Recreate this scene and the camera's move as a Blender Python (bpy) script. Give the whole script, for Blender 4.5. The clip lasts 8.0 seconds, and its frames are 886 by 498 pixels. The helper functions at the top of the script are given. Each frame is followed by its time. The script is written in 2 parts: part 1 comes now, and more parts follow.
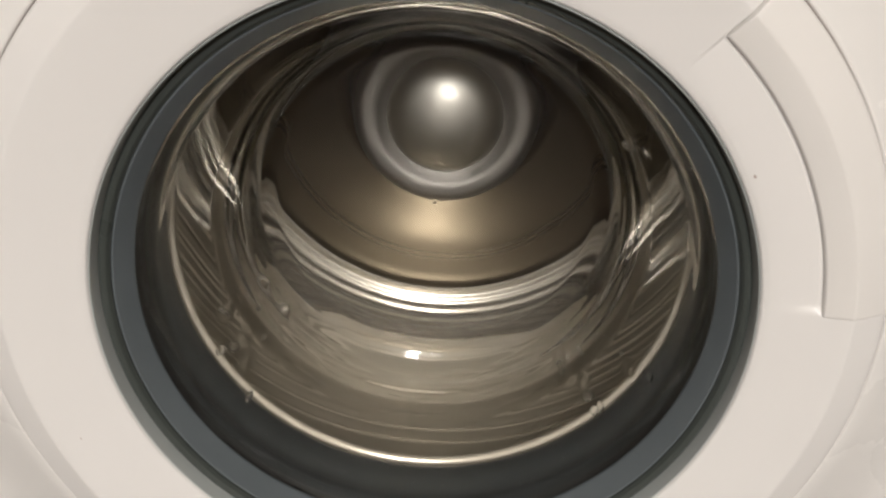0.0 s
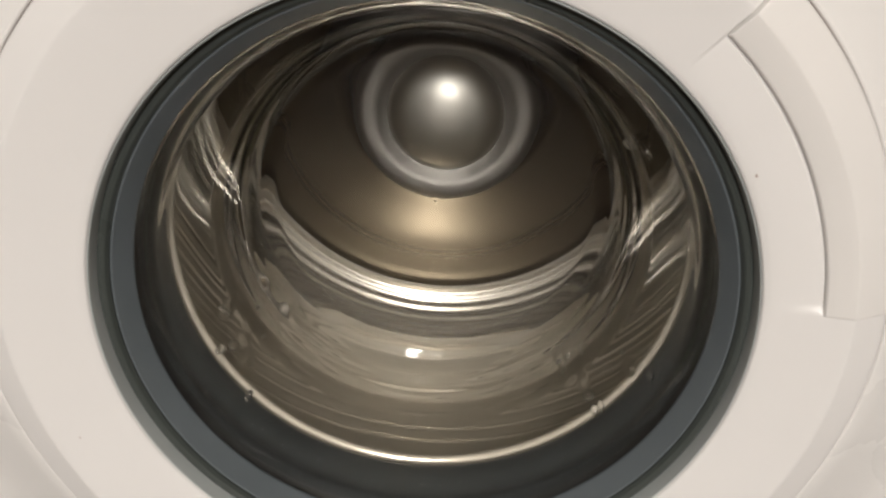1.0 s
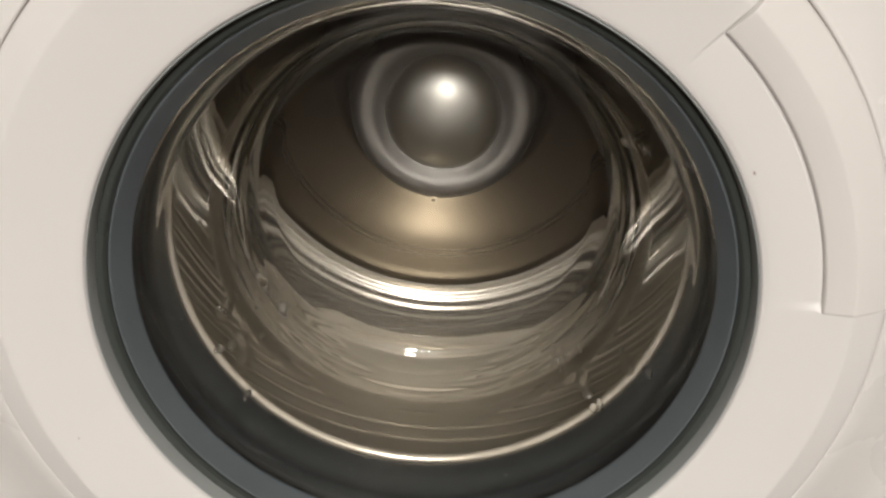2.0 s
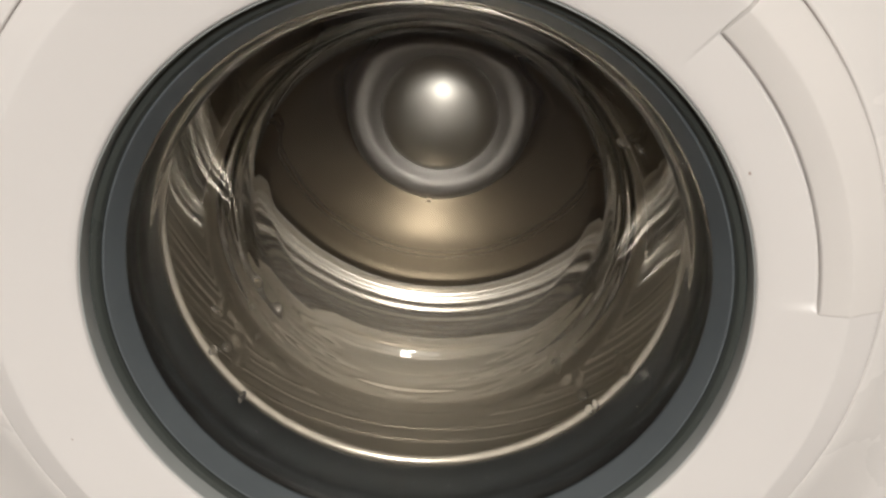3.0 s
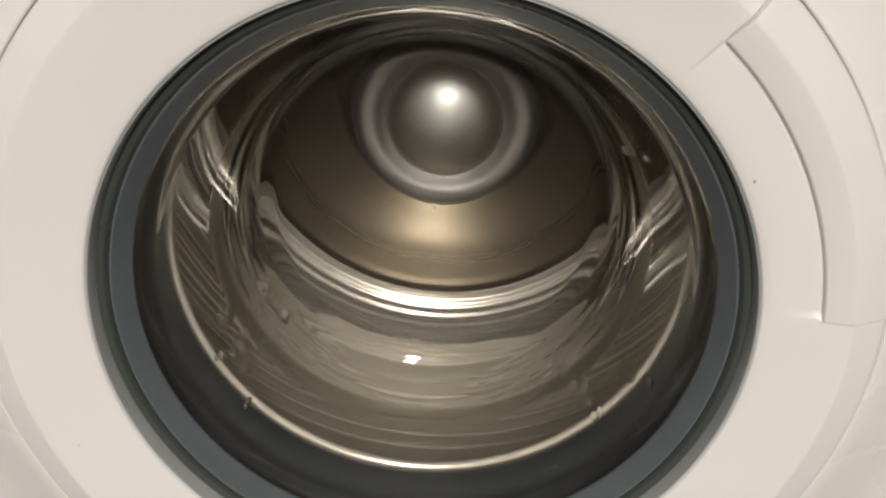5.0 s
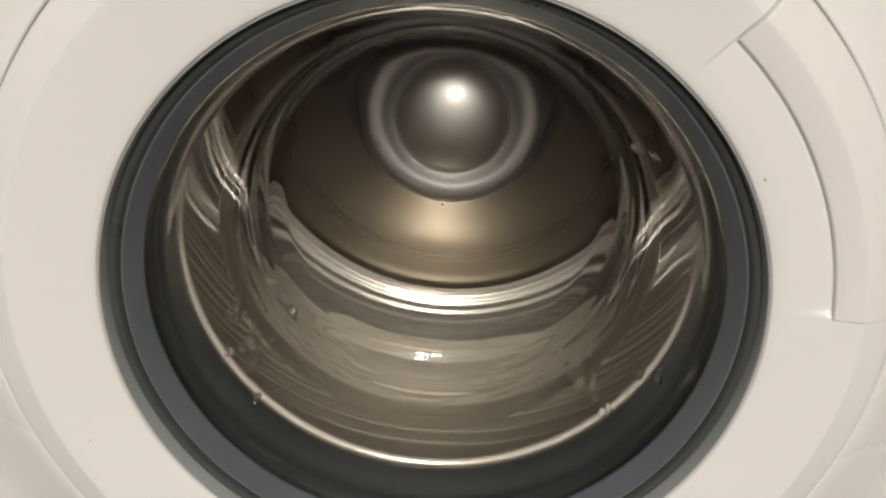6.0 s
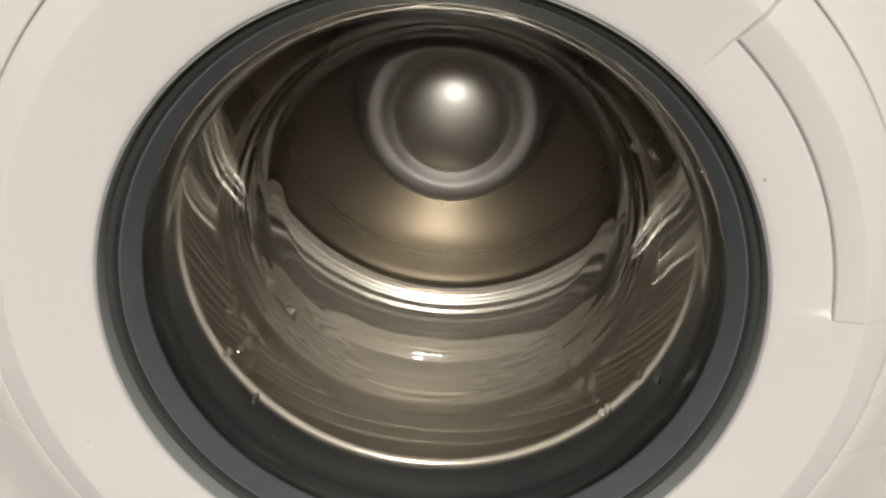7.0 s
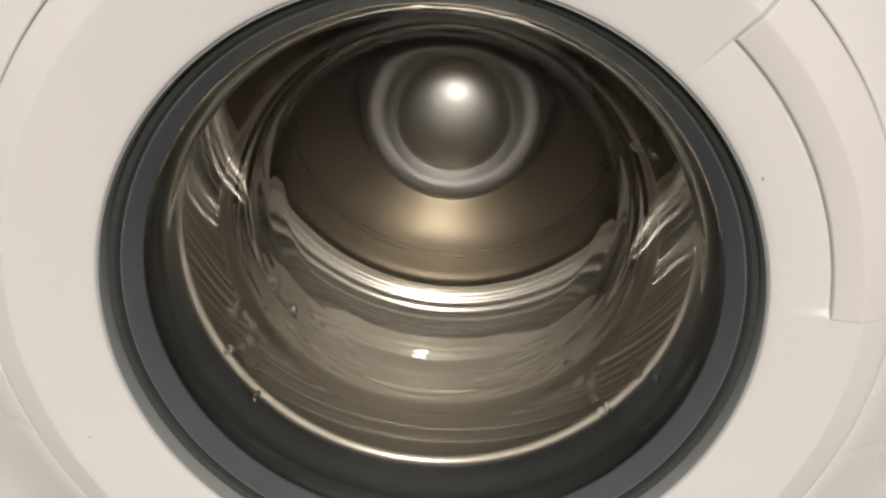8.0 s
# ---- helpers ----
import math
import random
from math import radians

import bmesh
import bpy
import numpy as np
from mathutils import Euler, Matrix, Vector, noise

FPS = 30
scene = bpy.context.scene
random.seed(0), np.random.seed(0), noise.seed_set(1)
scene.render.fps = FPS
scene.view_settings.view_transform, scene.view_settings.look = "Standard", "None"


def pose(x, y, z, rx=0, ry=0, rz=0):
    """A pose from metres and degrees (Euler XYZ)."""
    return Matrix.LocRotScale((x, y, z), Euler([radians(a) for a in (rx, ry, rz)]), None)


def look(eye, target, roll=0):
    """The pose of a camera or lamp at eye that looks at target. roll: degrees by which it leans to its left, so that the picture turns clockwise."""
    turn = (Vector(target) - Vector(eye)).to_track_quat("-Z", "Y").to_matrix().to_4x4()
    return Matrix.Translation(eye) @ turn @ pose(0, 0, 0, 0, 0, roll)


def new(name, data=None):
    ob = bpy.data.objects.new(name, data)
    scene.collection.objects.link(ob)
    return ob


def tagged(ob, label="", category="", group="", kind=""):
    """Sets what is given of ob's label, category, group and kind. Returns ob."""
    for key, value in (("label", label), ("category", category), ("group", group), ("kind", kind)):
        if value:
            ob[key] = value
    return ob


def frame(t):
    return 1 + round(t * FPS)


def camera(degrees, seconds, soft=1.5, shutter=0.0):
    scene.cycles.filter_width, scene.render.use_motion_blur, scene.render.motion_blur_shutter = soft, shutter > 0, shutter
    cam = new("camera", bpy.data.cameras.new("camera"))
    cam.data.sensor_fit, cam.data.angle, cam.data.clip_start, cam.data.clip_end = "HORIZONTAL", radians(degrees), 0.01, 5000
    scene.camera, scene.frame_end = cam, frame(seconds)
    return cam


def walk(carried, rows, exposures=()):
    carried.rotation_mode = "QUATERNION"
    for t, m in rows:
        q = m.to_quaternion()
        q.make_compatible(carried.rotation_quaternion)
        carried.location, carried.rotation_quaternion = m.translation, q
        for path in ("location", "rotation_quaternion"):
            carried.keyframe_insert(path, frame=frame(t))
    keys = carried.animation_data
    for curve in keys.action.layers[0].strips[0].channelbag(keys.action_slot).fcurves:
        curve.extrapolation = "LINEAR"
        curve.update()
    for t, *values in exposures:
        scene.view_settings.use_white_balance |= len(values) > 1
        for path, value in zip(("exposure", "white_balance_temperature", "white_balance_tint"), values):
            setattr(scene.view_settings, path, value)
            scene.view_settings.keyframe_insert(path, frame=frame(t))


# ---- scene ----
cam = camera(55, 8.0, soft=2.6, shutter=0.5)

AXIS = 0.46          # height of the drum's axis above the floor

# seconds, eye x, y, z from the door's centre, pitch down, yaw right, roll
PATH = [
    (0.0, 0.0, -0.3758, 0.2122, 24.9, 1.01, 7.36),
    (0.5, 0.0001, -0.37456, 0.2118, 24.961, 1.132, 7.42),
    (1.0, 0.0003, -0.37387, 0.21244, 25.098, 0.976, 7.383),
    (1.5, 0.0, -0.3744, 0.21226, 25.119, 1.062, 7.284),
    (3.0, 0.00147, -0.3733, 0.21088, 24.941, 1.294, 7.32),
    (3.5, 0.00366, -0.37448, 0.21007, 24.275, 1.351, 7.402),
    (4.0, 0.0051, -0.37252, 0.21044, 24.245, 1.289, 7.356),
    (4.5, 0.00322, -0.37297, 0.21287, 24.486, 1.117, 7.281),
    (6.0, -0.00238, -0.37529, 0.21321, 24.954, 0.682, 7.269),
    (6.5, -0.00313, -0.37471, 0.21458, 25.027, 0.682, 7.306),
    (7.0, -0.0017, -0.37372, 0.21327, 25.045, 0.683, 7.299),
    (7.5, -0.00027, -0.37408, 0.21418, 25.111, 0.529, 7.232),
    (8.0, 0.00034, -0.37554, 0.21457, 25.188, 0.419, 7.261),
]


def aimed(x, y, z, pitch, yaw, roll):
    p, w = radians(pitch), radians(yaw)
    eye = Vector((x, y, z + AXIS))
    way = Vector((math.sin(w) * math.cos(p), math.cos(w) * math.cos(p), -math.sin(p)))
    return look(eye, eye + way, roll)


walk(cam, [(row[0], aimed(*row[1:])) for row in PATH], exposures=[(0.0, 0.0), (8.0, 0.0)])

# ---- light ----
world = bpy.data.worlds.new("world")
world.use_nodes = True
world.node_tree.nodes["Background"].inputs[0].default_value = (0.02, 0.018, 0.016, 1)
world.node_tree.nodes["Background"].inputs[1].default_value = 0.3
scene.world = world

FILL_LAMP = (0.05, -2.45, 2.24)          # in the middle of the room, added to brighten the lower drum
FAR_LAMP = (0.0, -4.9, 2.16)      # at the far end of the room


def bulb(name, at, radius, watts, colour):
    data = bpy.data.lights.new(name, "POINT")
    data.shadow_soft_size, data.energy, data.color = radius, watts, colour
    lamp = new(name, data)
    lamp.location = at
    return lamp


bulb("fill_lamp_light", FILL_LAMP, 0.18, 92.0, (1.0, 0.915, 0.82))
bulb("far_lamp_light", FAR_LAMP, 0.24, 540.0, (1.0, 0.960, 0.920))


# ---- materials ----
def material(name):
    mat = bpy.data.materials.new(name)
    mat.use_nodes = True
    nodes, links = mat.node_tree.nodes, mat.node_tree.links
    return mat, nodes, links, nodes["Principled BSDF"]


def node(nodes, kind, **values):
    made = nodes.new(kind)
    for key, value in values.items():
        made.inputs[key.replace("_", " ")].default_value = value
    return made


def surface(name, colour, rough, metal=0.0, vary=0.08, scale=12.0, grain=300.0, bump=0.02, rough_vary=0.08, coat=0.0, stretch=(1, 1, 1)):
    """A procedural surface: stains at one scale, grain and relief at a finer one."""
    mat, nodes, links, bsdf = material(name)
    coords = nodes.new("ShaderNodeTexCoord")
    mapping = node(nodes, "ShaderNodeMapping", Scale=stretch)
    links.new(coords.outputs["Object"], mapping.inputs[0])
    big = node(nodes, "ShaderNodeTexNoise", Scale=scale, Detail=5.0)
    fine = node(nodes, "ShaderNodeTexNoise", Scale=grain, Detail=3.0)
    for tex in (big, fine):
        links.new(mapping.outputs[0], tex.inputs["Vector"])
    ramp = nodes.new("ShaderNodeMapRange")
    ramp.inputs["To Min"].default_value, ramp.inputs["To Max"].default_value = 1 - vary, 1 + vary
    links.new(big.outputs[0], ramp.inputs[0])
    mult = nodes.new("ShaderNodeVectorMath")
    mult.operation = "SCALE"
    mult.inputs[0].default_value = colour
    links.new(ramp.outputs[0], mult.inputs["Scale"])
    links.new(mult.outputs[0], bsdf.inputs["Base Color"])
    gloss = nodes.new("ShaderNodeMapRange")
    gloss.inputs["To Min"].default_value, gloss.inputs["To Max"].default_value = rough - rough_vary, rough + rough_vary
    links.new(big.outputs[0], gloss.inputs[0])
    links.new(gloss.outputs[0], bsdf.inputs["Roughness"])
    relief = node(nodes, "ShaderNodeBump", Strength=bump, Distance=0.001)
    links.new(fine.outputs[0], relief.inputs["Height"])
    links.new(relief.outputs[0], bsdf.inputs["Normal"])
    bsdf.inputs["Metallic"].default_value = metal
    bsdf.inputs["Coat Weight"].default_value = coat
    bsdf.inputs["Coat Roughness"].default_value = 0.08
    return mat


def spun_steel(name, colour, rough, rings=260.0, bump=0.10, tone=0.12, metal=1.0):
    """Polished steel with fine rings round the local y axis."""
    mat, nodes, links, bsdf = material(name)
    coords = nodes.new("ShaderNodeTexCoord")
    split = nodes.new("ShaderNodeSeparateXYZ")
    links.new(coords.outputs["Object"], split.inputs[0])
    flat = nodes.new("ShaderNodeCombineXYZ")
    links.new(split.outputs["X"], flat.inputs["X"])
    links.new(split.outputs["Z"], flat.inputs["Z"])
    radius = nodes.new("ShaderNodeVectorMath")
    radius.operation = "LENGTH"
    links.new(flat.outputs[0], radius.inputs[0])
    place = nodes.new("ShaderNodeCombineXYZ")
    links.new(radius.outputs["Value"], place.inputs["X"])
    links.new(split.outputs["Y"], place.inputs["Y"])
    fine = node(nodes, "ShaderNodeTexNoise", Scale=rings, Detail=4.0)
    wide = node(nodes, "ShaderNodeTexNoise", Scale=rings * 0.12, Detail=2.0)
    for tex in (fine, wide):
        links.new(place.outputs[0], tex.inputs["Vector"])
    shade = nodes.new("ShaderNodeMapRange")
    shade.inputs["To Min"].default_value, shade.inputs["To Max"].default_value = 1 - tone, 1 + tone
    links.new(wide.outputs[0], shade.inputs[0])
    mult = nodes.new("ShaderNodeVectorMath")
    mult.operation = "SCALE"
    mult.inputs[0].default_value = colour
    links.new(shade.outputs[0], mult.inputs["Scale"])
    links.new(mult.outputs[0], bsdf.inputs["Base Color"])
    gloss = nodes.new("ShaderNodeMapRange")
    gloss.inputs["To Min"].default_value, gloss.inputs["To Max"].default_value = rough * 0.9, rough * 1.12
    links.new(fine.outputs[0], gloss.inputs[0])
    links.new(gloss.outputs[0], bsdf.inputs["Roughness"])
    relief = node(nodes, "ShaderNodeBump", Strength=bump, Distance=0.0008)
    links.new(fine.outputs[0], relief.inputs["Height"])
    links.new(relief.outputs[0], bsdf.inputs["Normal"])
    bsdf.inputs["Metallic"].default_value = metal
    return mat


def clear_glass(name, colour, rough=0.0):
    mat, nodes, links, bsdf = material(name)
    bsdf.inputs["Base Color"].default_value = (*colour, 1)
    bsdf.inputs["Roughness"].default_value = rough
    bsdf.inputs["IOR"].default_value = 1.5
    bsdf.inputs["Transmission Weight"].default_value = 1.0
    return mat


WHITE_PLASTIC = surface("white_plastic", (0.80, 0.79, 0.78), 0.30, vary=0.015, scale=18, grain=900, bump=0.03, rough_vary=0.05)
HANDLE_PLASTIC = surface("handle_plastic", (0.80, 0.785, 0.765), 0.34, vary=0.02, scale=25, grain=900, bump=0.03, rough_vary=0.05)
ENAMEL = surface("white_enamel", (0.79, 0.78, 0.765), 0.28, vary=0.015, scale=9, grain=500, bump=0.04)
TRIM_GREY = surface("grey_trim", (0.50, 0.54, 0.54), 0.12, vary=0.06, scale=30, grain=600)
RUBBER = surface("grey_rubber", (0.031, 0.034, 0.035), 0.40, vary=0.18, scale=26, grain=700, bump=0.12, rough_vary=0.12)
LIP_RUBBER = surface("blue_grey_rubber", (0.115, 0.134, 0.146), 0.22, vary=0.12, scale=30, grain=700, bump=0.06)
DARK_RUBBER = surface("dark_rubber", (0.05, 0.058, 0.058), 0.3, vary=0.2, scale=30, grain=600)
SEAL_RUBBER = surface("green_grey_rubber", (0.055, 0.064, 0.060), 0.30, vary=0.10, scale=30, grain=600, bump=0.04)
DRUM_STEEL = spun_steel("drum_steel", (0.76, 0.69, 0.58), 0.18, rings=300.0, bump=0.012, metal=0.58)
RIM_STEEL = spun_steel("rim_steel", (0.46, 0.425, 0.37), 0.21, rings=200, bump=0.01, tone=0.15, metal=0.78)
# the back plate's dim reflections are put into a near-black base colour
SHADED_BACK_STEEL = spun_steel("shaded_back_plate_steel", (0.046, 0.037, 0.025), 0.28, rings=60, bump=0.0, tone=0.03)
HUB_STEEL = spun_steel("hub_steel", (0.33, 0.315, 0.285), 0.38, rings=60, bump=0.0, tone=0.03)
COLLAR_STEEL = spun_steel("collar_steel", (0.15, 0.14, 0.128), 0.50, rings=300, bump=0.01, tone=0.04)
# brown that stands in for shade in the door's gap
SEAM_SHADE = surface("seam_shade", (0.12, 0.085, 0.07), 0.6)
HOLE_DARK = surface("hole_shadow", (0.05, 0.047, 0.042), 0.5)
GLASS = clear_glass("door_glass", (0.955, 0.965, 0.955))
WATER = clear_glass("water", (0.97, 0.98, 0.98))
DIRT = surface("dirt", (0.40, 0.31, 0.28), 0.7)
WALL_PAINT = surface("wall_paint", (0.055, 0.038, 0.025), 0.6, vary=0.05, scale=3, grain=150, bump=0.15)
WALL_WOOD = surface("wall_wood", (0.20, 0.125, 0.065), 0.5, vary=0.25, scale=3, grain=90, bump=0.1, stretch=(8, 1, 1))
CEILING_PAINT = surface("ceiling_paint", (0.30, 0.28, 0.25), 0.8, vary=0.03, scale=3, grain=150, bump=0.15)
FLOOR_WOOD = surface("floor_wood", (0.050, 0.030, 0.016), 0.88, vary=0.3, scale=4, grain=90, bump=0.08, stretch=(1, 8, 1))


# ---- building tools ----
def part(name, bm, mat, parent, label="", smooth=True):
    mesh = bpy.data.meshes.new(name)
    bmesh.ops.recalc_face_normals(bm, faces=bm.faces)
    bm.to_mesh(mesh)
    bm.free()
    mesh.materials.append(mat)
    if smooth:
        mesh.shade_smooth()
    ob = new(name, mesh)
    ob.parent = parent
    return tagged(ob, label)


def rounded(points, radius, steps=4):
    """A profile with each inner corner rounded."""
    out = [Vector(points[0])]
    for a, b, c in zip(points, points[1:], points[2:]):
        a, b, c = Vector(a), Vector(b), Vector(c)
        cut = min(radius, (a - b).length * 0.45, (c - b).length * 0.45)
        p, q = b + (a - b).normalized() * cut, b + (c - b).normalized() * cut
        for k in range(steps + 1):
            t = k / steps
            out.append(p * (1 - t) ** 2 + b * 2 * t * (1 - t) + q * t ** 2)
    out.append(Vector(points[-1]))
    return out


def turned(profile, segments=192, start=0.0, end=360.0, shift=None, closed=False):
    """A profile of (radius, depth) turned round the y axis, between two angles. shift(r, y, angle) moves a point."""
    bm = bmesh.new()
    full = abs(end - start) >= 359.99
    count = segments if full else segments + 1
    rows = []
    for i in range(count):
        a = start + (end - start) * i / segments
        c, s = math.cos(radians(a)), math.sin(radians(a))
        row = []
        for r, y in profile:
            if shift:
                r, y = shift(r, y, a)
            row.append(bm.verts.new((r * c, y, r * s)))
        rows.append(row)
    n = len(profile)
    for i in range(segments):
        one, two = rows[i], rows[(i + 1) % count]
        for j in range(n if closed else n - 1):
            k = (j + 1) % n
            if (one[j].co - two[j].co).length < 1e-7:
                bm.faces.new((one[j], one[k], two[k]))
            elif (one[k].co - two[k].co).length < 1e-7:
                bm.faces.new((one[j], one[k], two[j]))
            else:
                bm.faces.new((one[j], one[k], two[k], two[j]))
    if closed and not full:
        bm.faces.new(rows[0])
        bm.faces.new(rows[-1])
    bmesh.ops.remove_doubles(bm, verts=bm.verts, dist=1e-6)
    return bm


def box(x0, x1, y0, y1, z0, z1, bevel=0.0):
    bm = bmesh.new()
    bmesh.ops.create_cube(bm, size=1.0)
    for v in bm.verts:
        v.co = Vector(((x0 + x1) / 2 + v.co.x * (x1 - x0), (y0 + y1) / 2 + v.co.y * (y1 - y0), (z0 + z1) / 2 + v.co.z * (z1 - z0)))
    if bevel:
        bmesh.ops.bevel(bm, geom=bm.edges[:], offset=bevel, segments=3, affect="EDGES", profile=0.5)
    return bm


def thing(name, label, category, at=(0, 0, 0), kind=""):
    ob = new(name)
    ob.location = at
    return tagged(ob, label, category, kind=kind)


def step(a, b, x):
    t = min(1.0, max(0.0, (x - a) / (b - a)))
    return t * t * (3 - 2 * t)


# ---- the room ----
def setting(name, bm, mat, label):
    ob = part(name, bm, mat, None, label, smooth=False)
    return tagged(ob, kind="structure")


def room():
    setting("floor", box(-1.7, 1.7, -8.1, 0.9, -0.1, 0.0), FLOOR_WOOD, "dark brown wooden floor of the room")
    setting("ceiling", box(-1.7, 1.7, -8.1, 0.9, 2.5, 2.6), CEILING_PAINT, "plain grey-white ceiling of the room")
    setting("wall_north", box(-1.6, 1.6, 0.8, 0.9, 0.0, 2.5), WALL_PAINT, "plain dark brown wall behind the washing machine")
    setting("wall_south", box(-1.6, 1.6, -8.1, -8.0, 0.0, 2.5), WALL_WOOD, "brown wooden wall facing the washing machine")
    setting("wall_west", box(-1.7, -1.6, -8.0, 0.8, 0.0, 2.5), WALL_PAINT, "plain dark brown side wall of the room")
    setting("wall_east", box(1.6, 1.7, -8.0, 0.8, 0.0, 2.5), WALL_PAINT, "plain dark brown side wall of the room")


def pendant_lamp(at):
    lamp = thing("pendant_lamp", "unseen lit pendant lamp hanging from the white ceiling", "lamp", (at[0], at[1], 2.5))
    tagged(lamp, group="pendant lamps")
    drop = 2.5 - at[2]
    for name, profile in (("ceiling_rose", [(0.0, 0.0), (0.05, 0.0), (0.045, -0.02), (0.008, -0.035), (0.0, -0.035)]),
                          ("cord", [(0.0, -0.034), (0.003, -0.034), (0.003, -drop * 0.35), (0.0, -drop * 0.35)]),
                          ("bulb_holder", [(0.0, -drop * 0.35), (0.018, -drop * 0.35), (0.022, -drop * 0.37), (0.022, -drop * 0.4), (0.0, -drop * 0.4)])):
        bm = turned(profile, 40)
        bmesh.ops.rotate(bm, verts=bm.verts, cent=(0, 0, 0), matrix=Matrix.Rotation(radians(90), 3, "X"))
        part(name, bm, WHITE_PLASTIC, lamp)


# ---- the washing machine ----
SEAM = 0.2242


def front_plate(opening):
    """The sheet front with its round opening and rolled edge."""
    bm = bmesh.new()
    half, low, high, n = 0.297, -AXIS + 0.03, 0.85 - AXIS - 0.004, 256
    rings = [[] for _ in range(9)]
    for i in range(n):
        a = 2 * math.pi * i / n
        c, s = math.cos(a), math.sin(a)
        reach = min(half / abs(c) if abs(c) > 1e-6 else 9, (high / s if s > 1e-6 else (low / s if s < -1e-6 else 9)))
        for ring, (r, y) in zip(rings, ((opening, 0.03), (opening, -0.0085), (opening + 0.0008, -0.0097), (opening + 0.0020, -0.0097), (opening + 0.012, -0.0062), (opening + 0.030, 0.0006), (opening + 0.045, 0.0052), (opening + 0.055, 0.0072), (reach, 0.008))):
            ring.append(bm.verts.new((r * c, y, r * s)))
    for one, two in zip(rings, rings[1:]):
        for i in range(n):
            k = (i + 1) % n
            bm.faces.new((one[i], one[k], two[k], two[i]))
    return bm


HANDLE_LOW, HANDLE_HIGH = 10.0, 54.7


def recess(r, y, a):
    """The finger scoop behind the handle: sharp at its upper end, sloping out at its lower end."""
    along = step(HANDLE_LOW, HANDLE_LOW + 1.8, a) * (1 - step(HANDLE_HIGH - 0.2, HANDLE_HIGH, a))
    across = min(1.0, max(0.0, (r - 0.1735) / 0.0190)) * 0.0018 + step(0.1940, 0.1955, r) * 0.0070
    return r, y + along * across * (1 - step(0.2165, 0.2180, r))


# small bulges of the moulded glass: angle, depth, size, stretch along the depth
BLISTERS = ((-144.0, 0.080, 0.0030, 1.0), (-145.5, 0.090, 0.0024, 1.3), (-153.5, 0.082, 0.0026, 2.2), (-140.0, 0.070, 0.0022, 2.5), (-40.0, 0.090, 0.0030, 1.0), (-37.0, 0.082, 0.0024, 2.0),
            (-23.0, 0.060, 0.0024, 2.0), (-39.0, 0.108, 0.0018, 4.0), (-42.0, 0.112, 0.0018, 3.0), (-150.0, 0.128, 0.0040, 1.0), (-139.0, 0.130, 0.0036, 1.2), (52.0, 0.060, 0.0020, 1.6), (34.0, 0.075, 0.0020, 2.0))


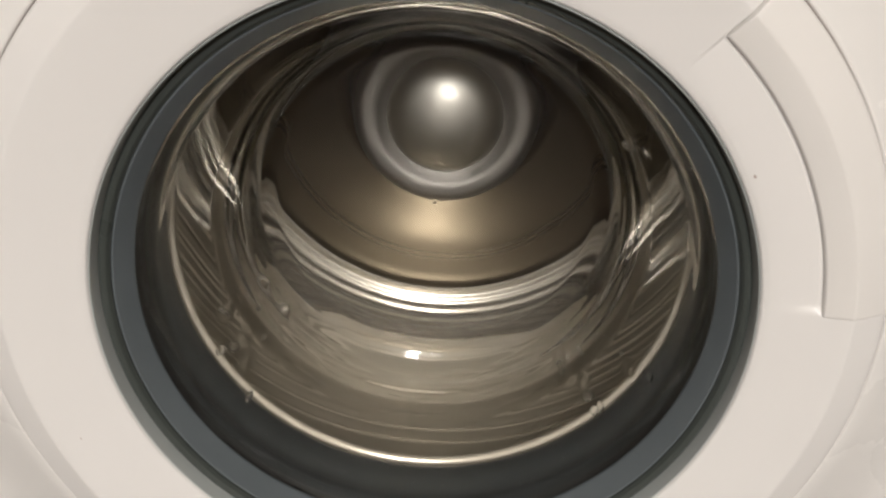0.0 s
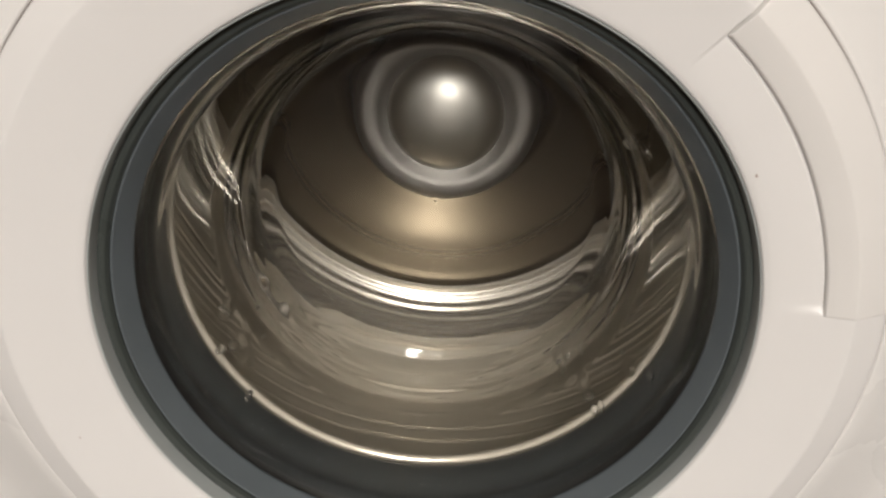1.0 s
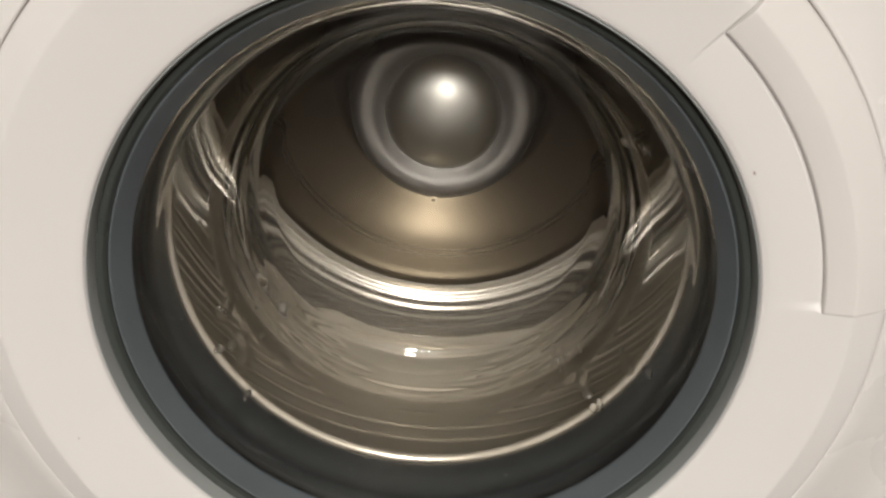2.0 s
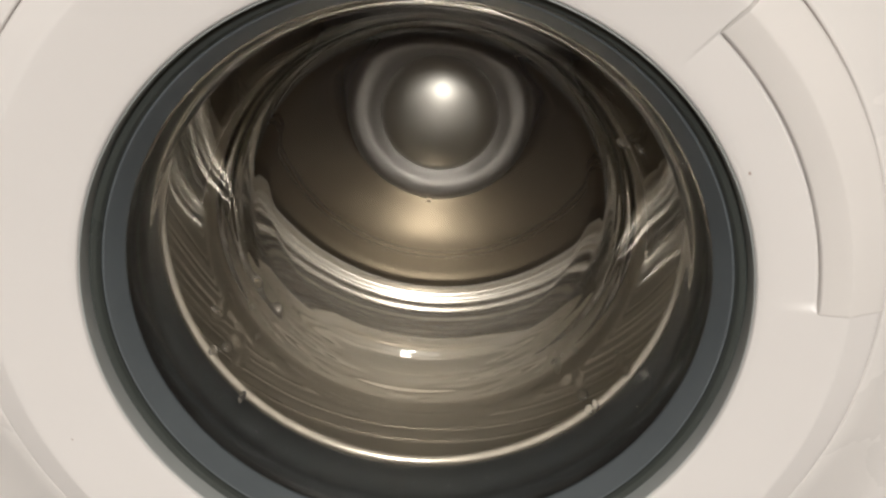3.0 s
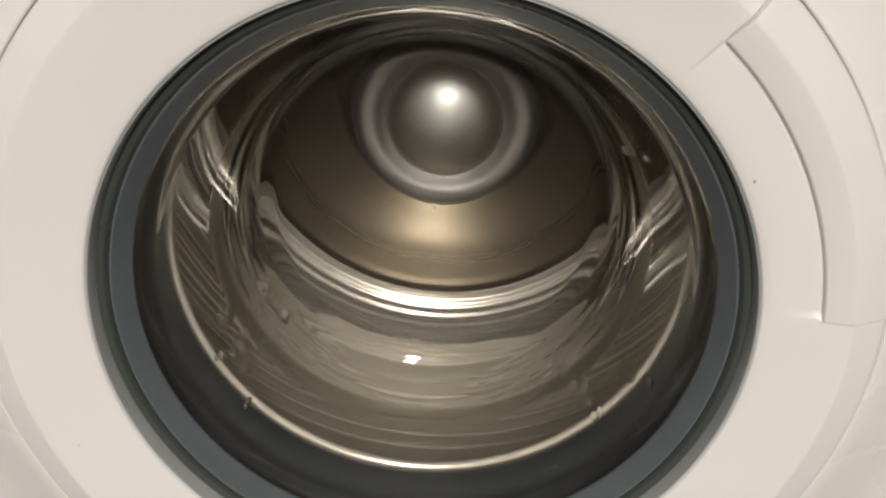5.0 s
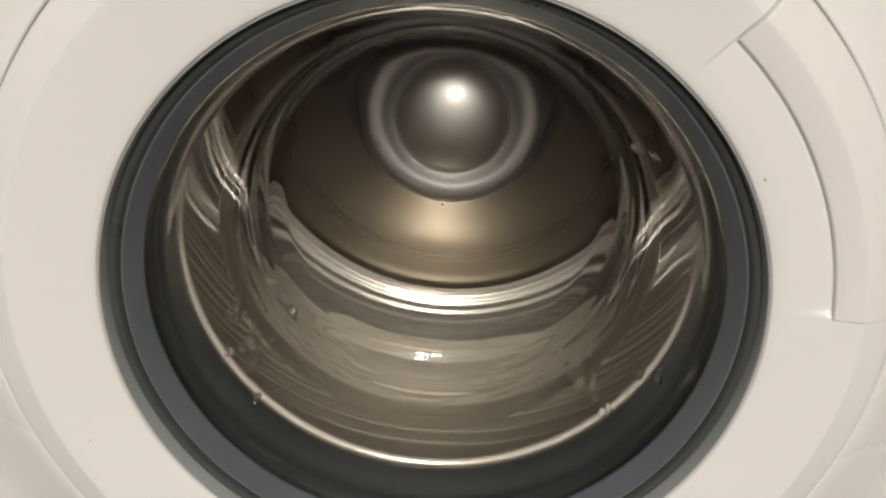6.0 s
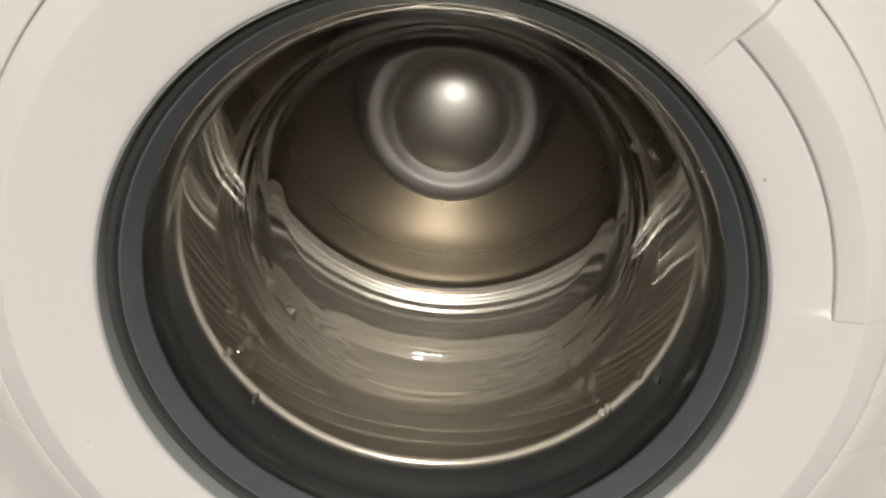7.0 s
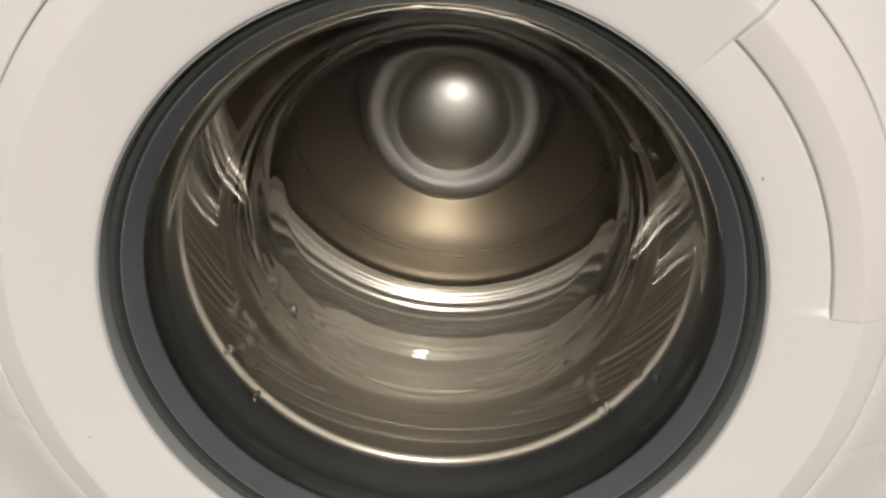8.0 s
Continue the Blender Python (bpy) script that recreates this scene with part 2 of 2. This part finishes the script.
def door(machine):
    profile = rounded([(0.1656, 0.012), (0.1655, -0.0068), (0.1661, -0.0084), (0.1690, -0.0096), (0.2040, -0.0180), (0.2064, -0.0184), (0.2215, -0.0134), (SEAM - 0.0008, -0.0122), (SEAM - 0.0008, 0.02)], 0.0012, 5)
    fine = []
    for p, q in zip(profile, profile[1:]):
        pieces = max(1, int((q - p).length / 0.0025))
        fine += [p.lerp(q, k / pieces) for k in range(pieces)]
    fine.append(profile[-1])
    ring = part("door", turned(fine, 1440, shift=recess), WHITE_PLASTIC, machine, "white plastic door ring with a round glass bowl")
    ring.location = (0, 0, AXIS)

    # the pull handle, a curved bar over the scoop
    bar = rounded([(0.1936, -0.0100), (0.1920, -0.0138), (0.1926, -0.0164), (0.2056, -0.0204), (0.2215, -0.0156), (SEAM - 0.0008, -0.0143), (SEAM - 0.0008, -0.0095), (0.2010, -0.0080)], 0.0012, 4)
    handle = part("handle", turned(bar, 96, HANDLE_LOW, HANDLE_HIGH - 0.25, closed=True), HANDLE_PLASTIC, ring, "cream-white curved pull handle")
    bevel = handle.modifiers.new("soft_ends", "BEVEL")
    bevel.width, bevel.segments, bevel.limit_method, bevel.angle_limit = 0.0006, 2, "ANGLE", radians(60)

    part("trim_ring", turned(rounded([(0.1654, 0.006), (0.1653, -0.0070), (0.1650, -0.0079), (0.1646, -0.0076), (0.1642, 0.0006), (0.1640, 0.006)], 0.0005), 256), TRIM_GREY, ring, "pale grey seal ring round the glass")
    part("glass_seal", turned(rounded([(0.1642, 0.0092), (0.1641, 0.0016), (0.1628, 0.0012), (0.1604, 0.0022), (0.1597, 0.0036), (0.1592, 0.0042), (0.1590, 0.010)], 0.0008), 256), SEAL_RUBBER, ring, "smooth dark green-grey rubber seal")
    part("retaining_ring", turned(rounded([(0.1593, 0.0085), (0.1590, 0.0052), (0.1580, 0.0056), (0.1517, 0.0172), (0.1514, 0.0186), (0.1520, 0.0198), (0.1600, 0.0200), (0.1600, 0.0090)], 0.0008), 256, closed=True), LIP_RUBBER, ring, "blue-grey sloping ring that holds the glass")

    # the moulded bowl: a fairly even inner face, a wavier outer face
    inner = rounded([(0.1570, 0.0204), (0.1512, 0.0204), (0.1450, 0.0330), (0.1190, 0.1385), (0.1085, 0.1445), (0.0, 0.1490)], 0.006, 8)
    outer = rounded([(0.0, 0.1545), (0.1115, 0.1500), (0.1232, 0.1425), (0.1312, 0.1030), (0.1352, 0.0960), (0.1492, 0.0340), (0.1540, 0.0255), (0.1570, 0.0255)], 0.006, 8)

    def dense(points, size):
        out = []
        for p, q in zip(points, points[1:]):
            pieces = max(1, int((q - p).length / size))
            out += [p.lerp(q, k / pieces) for k in range(pieces)]
        return out + [points[-1]]

    bm = turned(dense(inner, 0.0017) + dense(outer, 0.0017), 600, closed=True)
    for v in bm.verts:
        r = math.hypot(v.co.x, v.co.z)
        if r < 0.02 or r > 0.1515:
            continue
        a = math.atan2(v.co.z, v.co.x)
        y = v.co.y
        back = r > 0.1450 - (y - 0.0330) * 0.2464 + 0.0015 or y > 0.1492
        place = Vector((math.cos(a) * 2.0, y * 18.0, math.sin(a) * 2.0))
        corner = math.exp(-((y - 0.142) / 0.010) ** 2)
        wave = noise.noise(place) * 0.00024
        if back:
            wave += 0.00017 * math.sin(y * 400.0) * step(0.102, 0.110, y) * (1 - corner) * step(0.112, 0.118, r)
        wave += noise.noise(Vector((math.cos(a) * 6.0, y * 25.0 + 9.0, math.sin(a) * 6.0))) * 0.0007 * corner
        if not back:
            for angle, at, size, tall in BLISTERS:
                da, dy = (a - radians(angle) + math.pi) % (2 * math.pi) - math.pi, y - at
                if abs(da) < 0.12 and abs(dy) < 0.03:
                    wave -= 0.4 * size * math.exp(-(da * r / size) ** 2 - (dy / (size * tall)) ** 2)
        wave *= step(0.02, 0.06, r)
        v.co.x *= 1 + wave / r
        v.co.z *= 1 + wave / r
    bowl = part("glass_bowl", bm, GLASS, ring, "clear moulded glass door bowl")
    bowl.visible_shadow = False

    # marks on the white ring and drops on the glass
    def blob(name, mat, at, size, normal, flat, label):
        bm = bmesh.new()
        bmesh.ops.create_icosphere(bm, subdivisions=2, radius=1.0)
        for v in bm.verts:
            v.co *= 1 + 0.25 * noise.noise(v.co * 1.7 + Vector(at) * 90)
            v.co = Vector((v.co.x * size, v.co.y * size, v.co.z * size * flat))
        turn = Vector(normal).normalized().to_track_quat("Z", "Y").to_matrix()
        bmesh.ops.transform(bm, verts=bm.verts, matrix=Matrix.Translation(at) @ turn.to_4x4())
        return part(name, bm, mat, ring, label)
    blob("speck", DIRT, (0.1415, -0.0103, 0.0969), 0.0009, (0.4, -0.9, 0.3), 0.1, "small brownish speck of dirt")
    blob("speck", DIRT, (-0.1713, -0.0156, -0.0907), 0.0007, (-0.4, -0.9, -0.3), 0.15, "small dark speck of dirt")

    # water drops on the glass and its ring: angle, radius, depth, width, length along the glass
    for angle, r, y, wide, tall in ((-155.6, 0.1342, 0.0755, 0.0017, 0.0017), (-154.4, 0.1340, 0.0772, 0.0022, 0.0017), (-153.2, 0.1336, 0.0790, 0.0020, 0.0018), (-148.1, 0.1391, 0.0570, 0.0022, 0.0034),
                                    (-147.0, 0.1385, 0.0600, 0.0016, 0.0022), (-145.6, 0.1364, 0.0680, 0.0032, 0.0034), (-146.7, 0.1268, 0.1071, 0.0017, 0.0030), (-139.9, 0.1298, 0.0946, 0.0016, 0.0026),
                                    (-134.5, 0.1406, 0.0508, 0.0020, 0.0040), (-22.2, 0.1350, 0.0735, 0.0018, 0.0018), (-36.7, 0.1367, 0.0669, 0.0034, 0.0036), (-36.6, 0.1396, 0.0548, 0.0026, 0.0034),
                                    (-34.6, 0.1398, 0.0540, 0.0018, 0.0040), (-18.8, 0.1427, 0.0420, 0.0028, 0.0040), (-41.7, 0.1284, 0.1006, 0.0015, 0.0050), (-40.5, 0.1281, 0.1015, 0.0013, 0.0048),
                                    (-33.7, 0.1277, 0.1034, 0.0014, 0.0046), (34.2, 0.1298, 0.0951, 0.0026, 0.0044), (35.5, 0.1499, 0.0226, 0.0018, 0.0026)):
        a = radians(angle)
        out = Vector((math.cos(a), 0, math.sin(a)))
        inward = Vector((-out.x * 0.971, -0.239, -out.z * 0.971))
        normal = (inward * 0.35 + Vector((0.0, -0.83, 0.56))).normalized()
        side = normal.cross(Vector((-out.x * 0.239, 0.971, -out.z * 0.239))).normalized()
        along = side.cross(normal)
        bm = bmesh.new()
        bmesh.ops.create_uvsphere(bm, u_segments=20, v_segments=14, radius=1.0)
        turn = Matrix((side, along, normal)).transposed().to_4x4()
        size = Matrix.Diagonal((wide, tall, min(wide, tall) * 0.22, 1))
        bmesh.ops.transform(bm, verts=bm.verts, matrix=Matrix.Translation(out * r + Vector((0, y, 0)) + inward * min(wide, tall) * 0.45) @ turn @ size)
        drop = part("water_drop", bm, WATER, ring, "clear drop of water on the glass")
        drop.visible_shadow = False
    return ring


def gasket(machine):
    fold = part("door_gasket", turned(rounded([(0.1680, 0.0240), (0.1590, 0.0270), (0.1550, 0.036), (0.1570, 0.046), (0.1535, 0.058), (0.1530, 0.0715), (0.1640, 0.0722), (0.1900, 0.060), (0.2050, 0.030)], 0.005), 192), RUBBER, machine, "dark grey folded rubber gasket")
    fold.location = (0, 0, AXIS)


def drum(machine):
    wall = [(0.1600, 0.084), (0.1545, 0.0800), (0.1515, 0.0770), (0.1521, 0.0735), (0.1560, 0.0735), (0.1640, 0.0800), (0.2250, 0.0900), (0.2440, 0.1080)]
    y = 0.120
    while y < 0.385:
        bead = 0.0
        for centre, depth, width in ((0.150, 0.0030, 0.006), (0.176, 0.0018, 0.005), (0.292, 0.0016, 0.006), (0.316, 0.0026, 0.007), (0.342, 0.0018, 0.008), (0.366, 0.0012, 0.0040), (0.382, 0.0010, 0.0040)):
            bead += depth * math.exp(-((y - centre) / width) ** 2)
        ripple = 0.0004 * noise.noise((y * 130.0, 0.3, 0.7))
        for centre, depth, width in ((0.3700, 0.0012, 0.0018), (0.3560, 0.0014, 0.0020), (0.3435, 0.0020, 0.0022), (0.3230, 0.0022, 0.0022), (0.3060, 0.0018, 0.0014), (0.2945, 0.0022, 0.0018), (0.2830, 0.0018, 0.0014), (0.2720, 0.0013, 0.0016),
                                     (0.2610, 0.0007, 0.0014), (0.2510, 0.0007, 0.0016), (0.2337, 0.0007, 0.0014), (0.2170, 0.0007, 0.0014)):
            if abs(y - centre) < 4 * width:
                bead += depth * math.exp(-((y - centre) / width) ** 2)
        wall.append((0.2450 - bead - ripple, y))
        y += 0.00045
    rim = [wall[-1]]
    for k in range(1, 61):
        turn = radians(90 * k / 60)
        ridge = 0.0008 * math.sin(turn * 24.0 + 0.8) * (0.35 + 0.65 * math.cos(turn)) * min(1.0, turn * 6.0)
        rim.append((0.2095 + (0.0355 + ridge) * math.cos(turn), 0.3855 + (0.0490 + ridge) * math.sin(turn)))
    shell = part("drum", turned(wall, 192), DRUM_STEEL, machine, "spinning polished steel washing drum")
    shell.location = (0, 0, AXIS)
    part("rear_rim", turned(rim, 192), RIM_STEEL, shell, "polished rounded steel rim at the back of the drum")
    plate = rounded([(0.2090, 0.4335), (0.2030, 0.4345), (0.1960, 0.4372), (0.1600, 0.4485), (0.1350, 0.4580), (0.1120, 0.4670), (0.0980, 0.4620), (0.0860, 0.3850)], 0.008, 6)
    part("back_plate", turned(plate, 160), SHADED_BACK_STEEL, shell, "brushed steel back plate of the drum, coloured dark for shade")
    collar = rounded([(0.0865, 0.3900), (0.0835, 0.3700), (0.0770, 0.3590), (0.0640, 0.3590), (0.0560, 0.3640), (0.0515, 0.3660)], 0.006, 6)
    part("hub_collar", turned(collar, 128), COLLAR_STEEL, shell)
    dome = [(0.0525 * math.cos(radians(t)), 0.366 - 0.0245 * math.sin(radians(t))) for t in range(0, 91, 5)]
    part("hub_dome", turned(dome, 128), HUB_STEEL, shell, "polished domed steel hub")

    # small drain holes, as flat discs coloured dark for shade, in staggered rings
    bm = bmesh.new()
    for j, y in enumerate((0.200, 0.222, 0.244, 0.266, 0.288, 0.310)):
        for i in range(40):
            a = 2 * math.pi * (i + 0.5 * (j % 2)) / 40
            out = Vector((math.cos(a), 0, math.sin(a)))
            side = Vector((-math.sin(a), 0, math.cos(a)))
            disc = [bm.verts.new(out * 0.2443 + side * 0.0010 * math.cos(k * math.pi / 4) + Vector((0, y + 0.0010 * math.sin(k * math.pi / 4), 0))) for k in range(8)]
            bm.faces.new(disc)
    part("drain_holes", bm, HOLE_DARK, shell, "small round dark discs for shaded drain holes")["kind"] = "stuff"
    return shell


def washing_machine():
    machine = thing("washing_machine", "white front-loading washing machine with its steel drum spinning", "washing machine")
    front = part("front_panel", front_plate(SEAM + 0.0005), ENAMEL, machine, "white enamelled steel front panel")
    front.location = (0, 0, AXIS)
    part("side_panel", box(-0.300, -0.296, 0.010, 0.56, 0.02, 0.826, 0.001), ENAMEL, machine)
    part("side_panel", box(0.296, 0.300, 0.010, 0.56, 0.02, 0.826, 0.001), ENAMEL, machine)
    part("back_panel", box(-0.296, 0.296, 0.556, 0.560, 0.02, 0.826, 0.001), ENAMEL, machine)
    part("top_panel", box(-0.300, 0.300, 0.006, 0.560, 0.827, 0.850, 0.004), ENAMEL, machine)
    part("base_plate", box(-0.296, 0.296, 0.010, 0.555, 0.016, 0.028, 0.001), ENAMEL, machine)
    for x in (-0.25, 0.25):
        for y in (0.05, 0.50):
            foot = turned(rounded([(0.0, 0.0), (0.020, 0.0), (0.022, 0.004), (0.016, 0.010), (0.008, 0.012), (0.008, 0.018)], 0.002), 24)
            bmesh.ops.rotate(foot, verts=foot.verts, cent=(0, 0, 0), matrix=Matrix.Rotation(radians(90), 3, "X"))
            part("foot", foot, DARK_RUBBER, machine, "dark rubber foot").location = (x, y, 0)
    # added strip that draws the gap round the door as a shaded line
    seal = part("seam_shade_strip", turned([(SEAM - 0.0008, -0.0070), (SEAM - 0.0010, -0.0082), (SEAM + 0.0004, -0.0082), (SEAM + 0.0005, -0.0070)], 256), SEAM_SHADE, machine, "brownish strip for the shaded gap round the door")
    seal.location = (0, 0, AXIS)
    gasket(machine)
    ring = door(machine)
    return drum(machine)


def motions():
    # the drum spins clockwise, a little over six turns a second
    rows = []
    for i in range(241):
        rows.append((i / 30, pose(0, 0, AXIS, 0, (i * 77.0) % 360.0, 0)))
    walk(spinning, rows)


room()
# fittings out of view; the first only houses the added fill light
pendant_lamp(FILL_LAMP)
pendant_lamp(FAR_LAMP)
spinning = washing_machine()
motions()
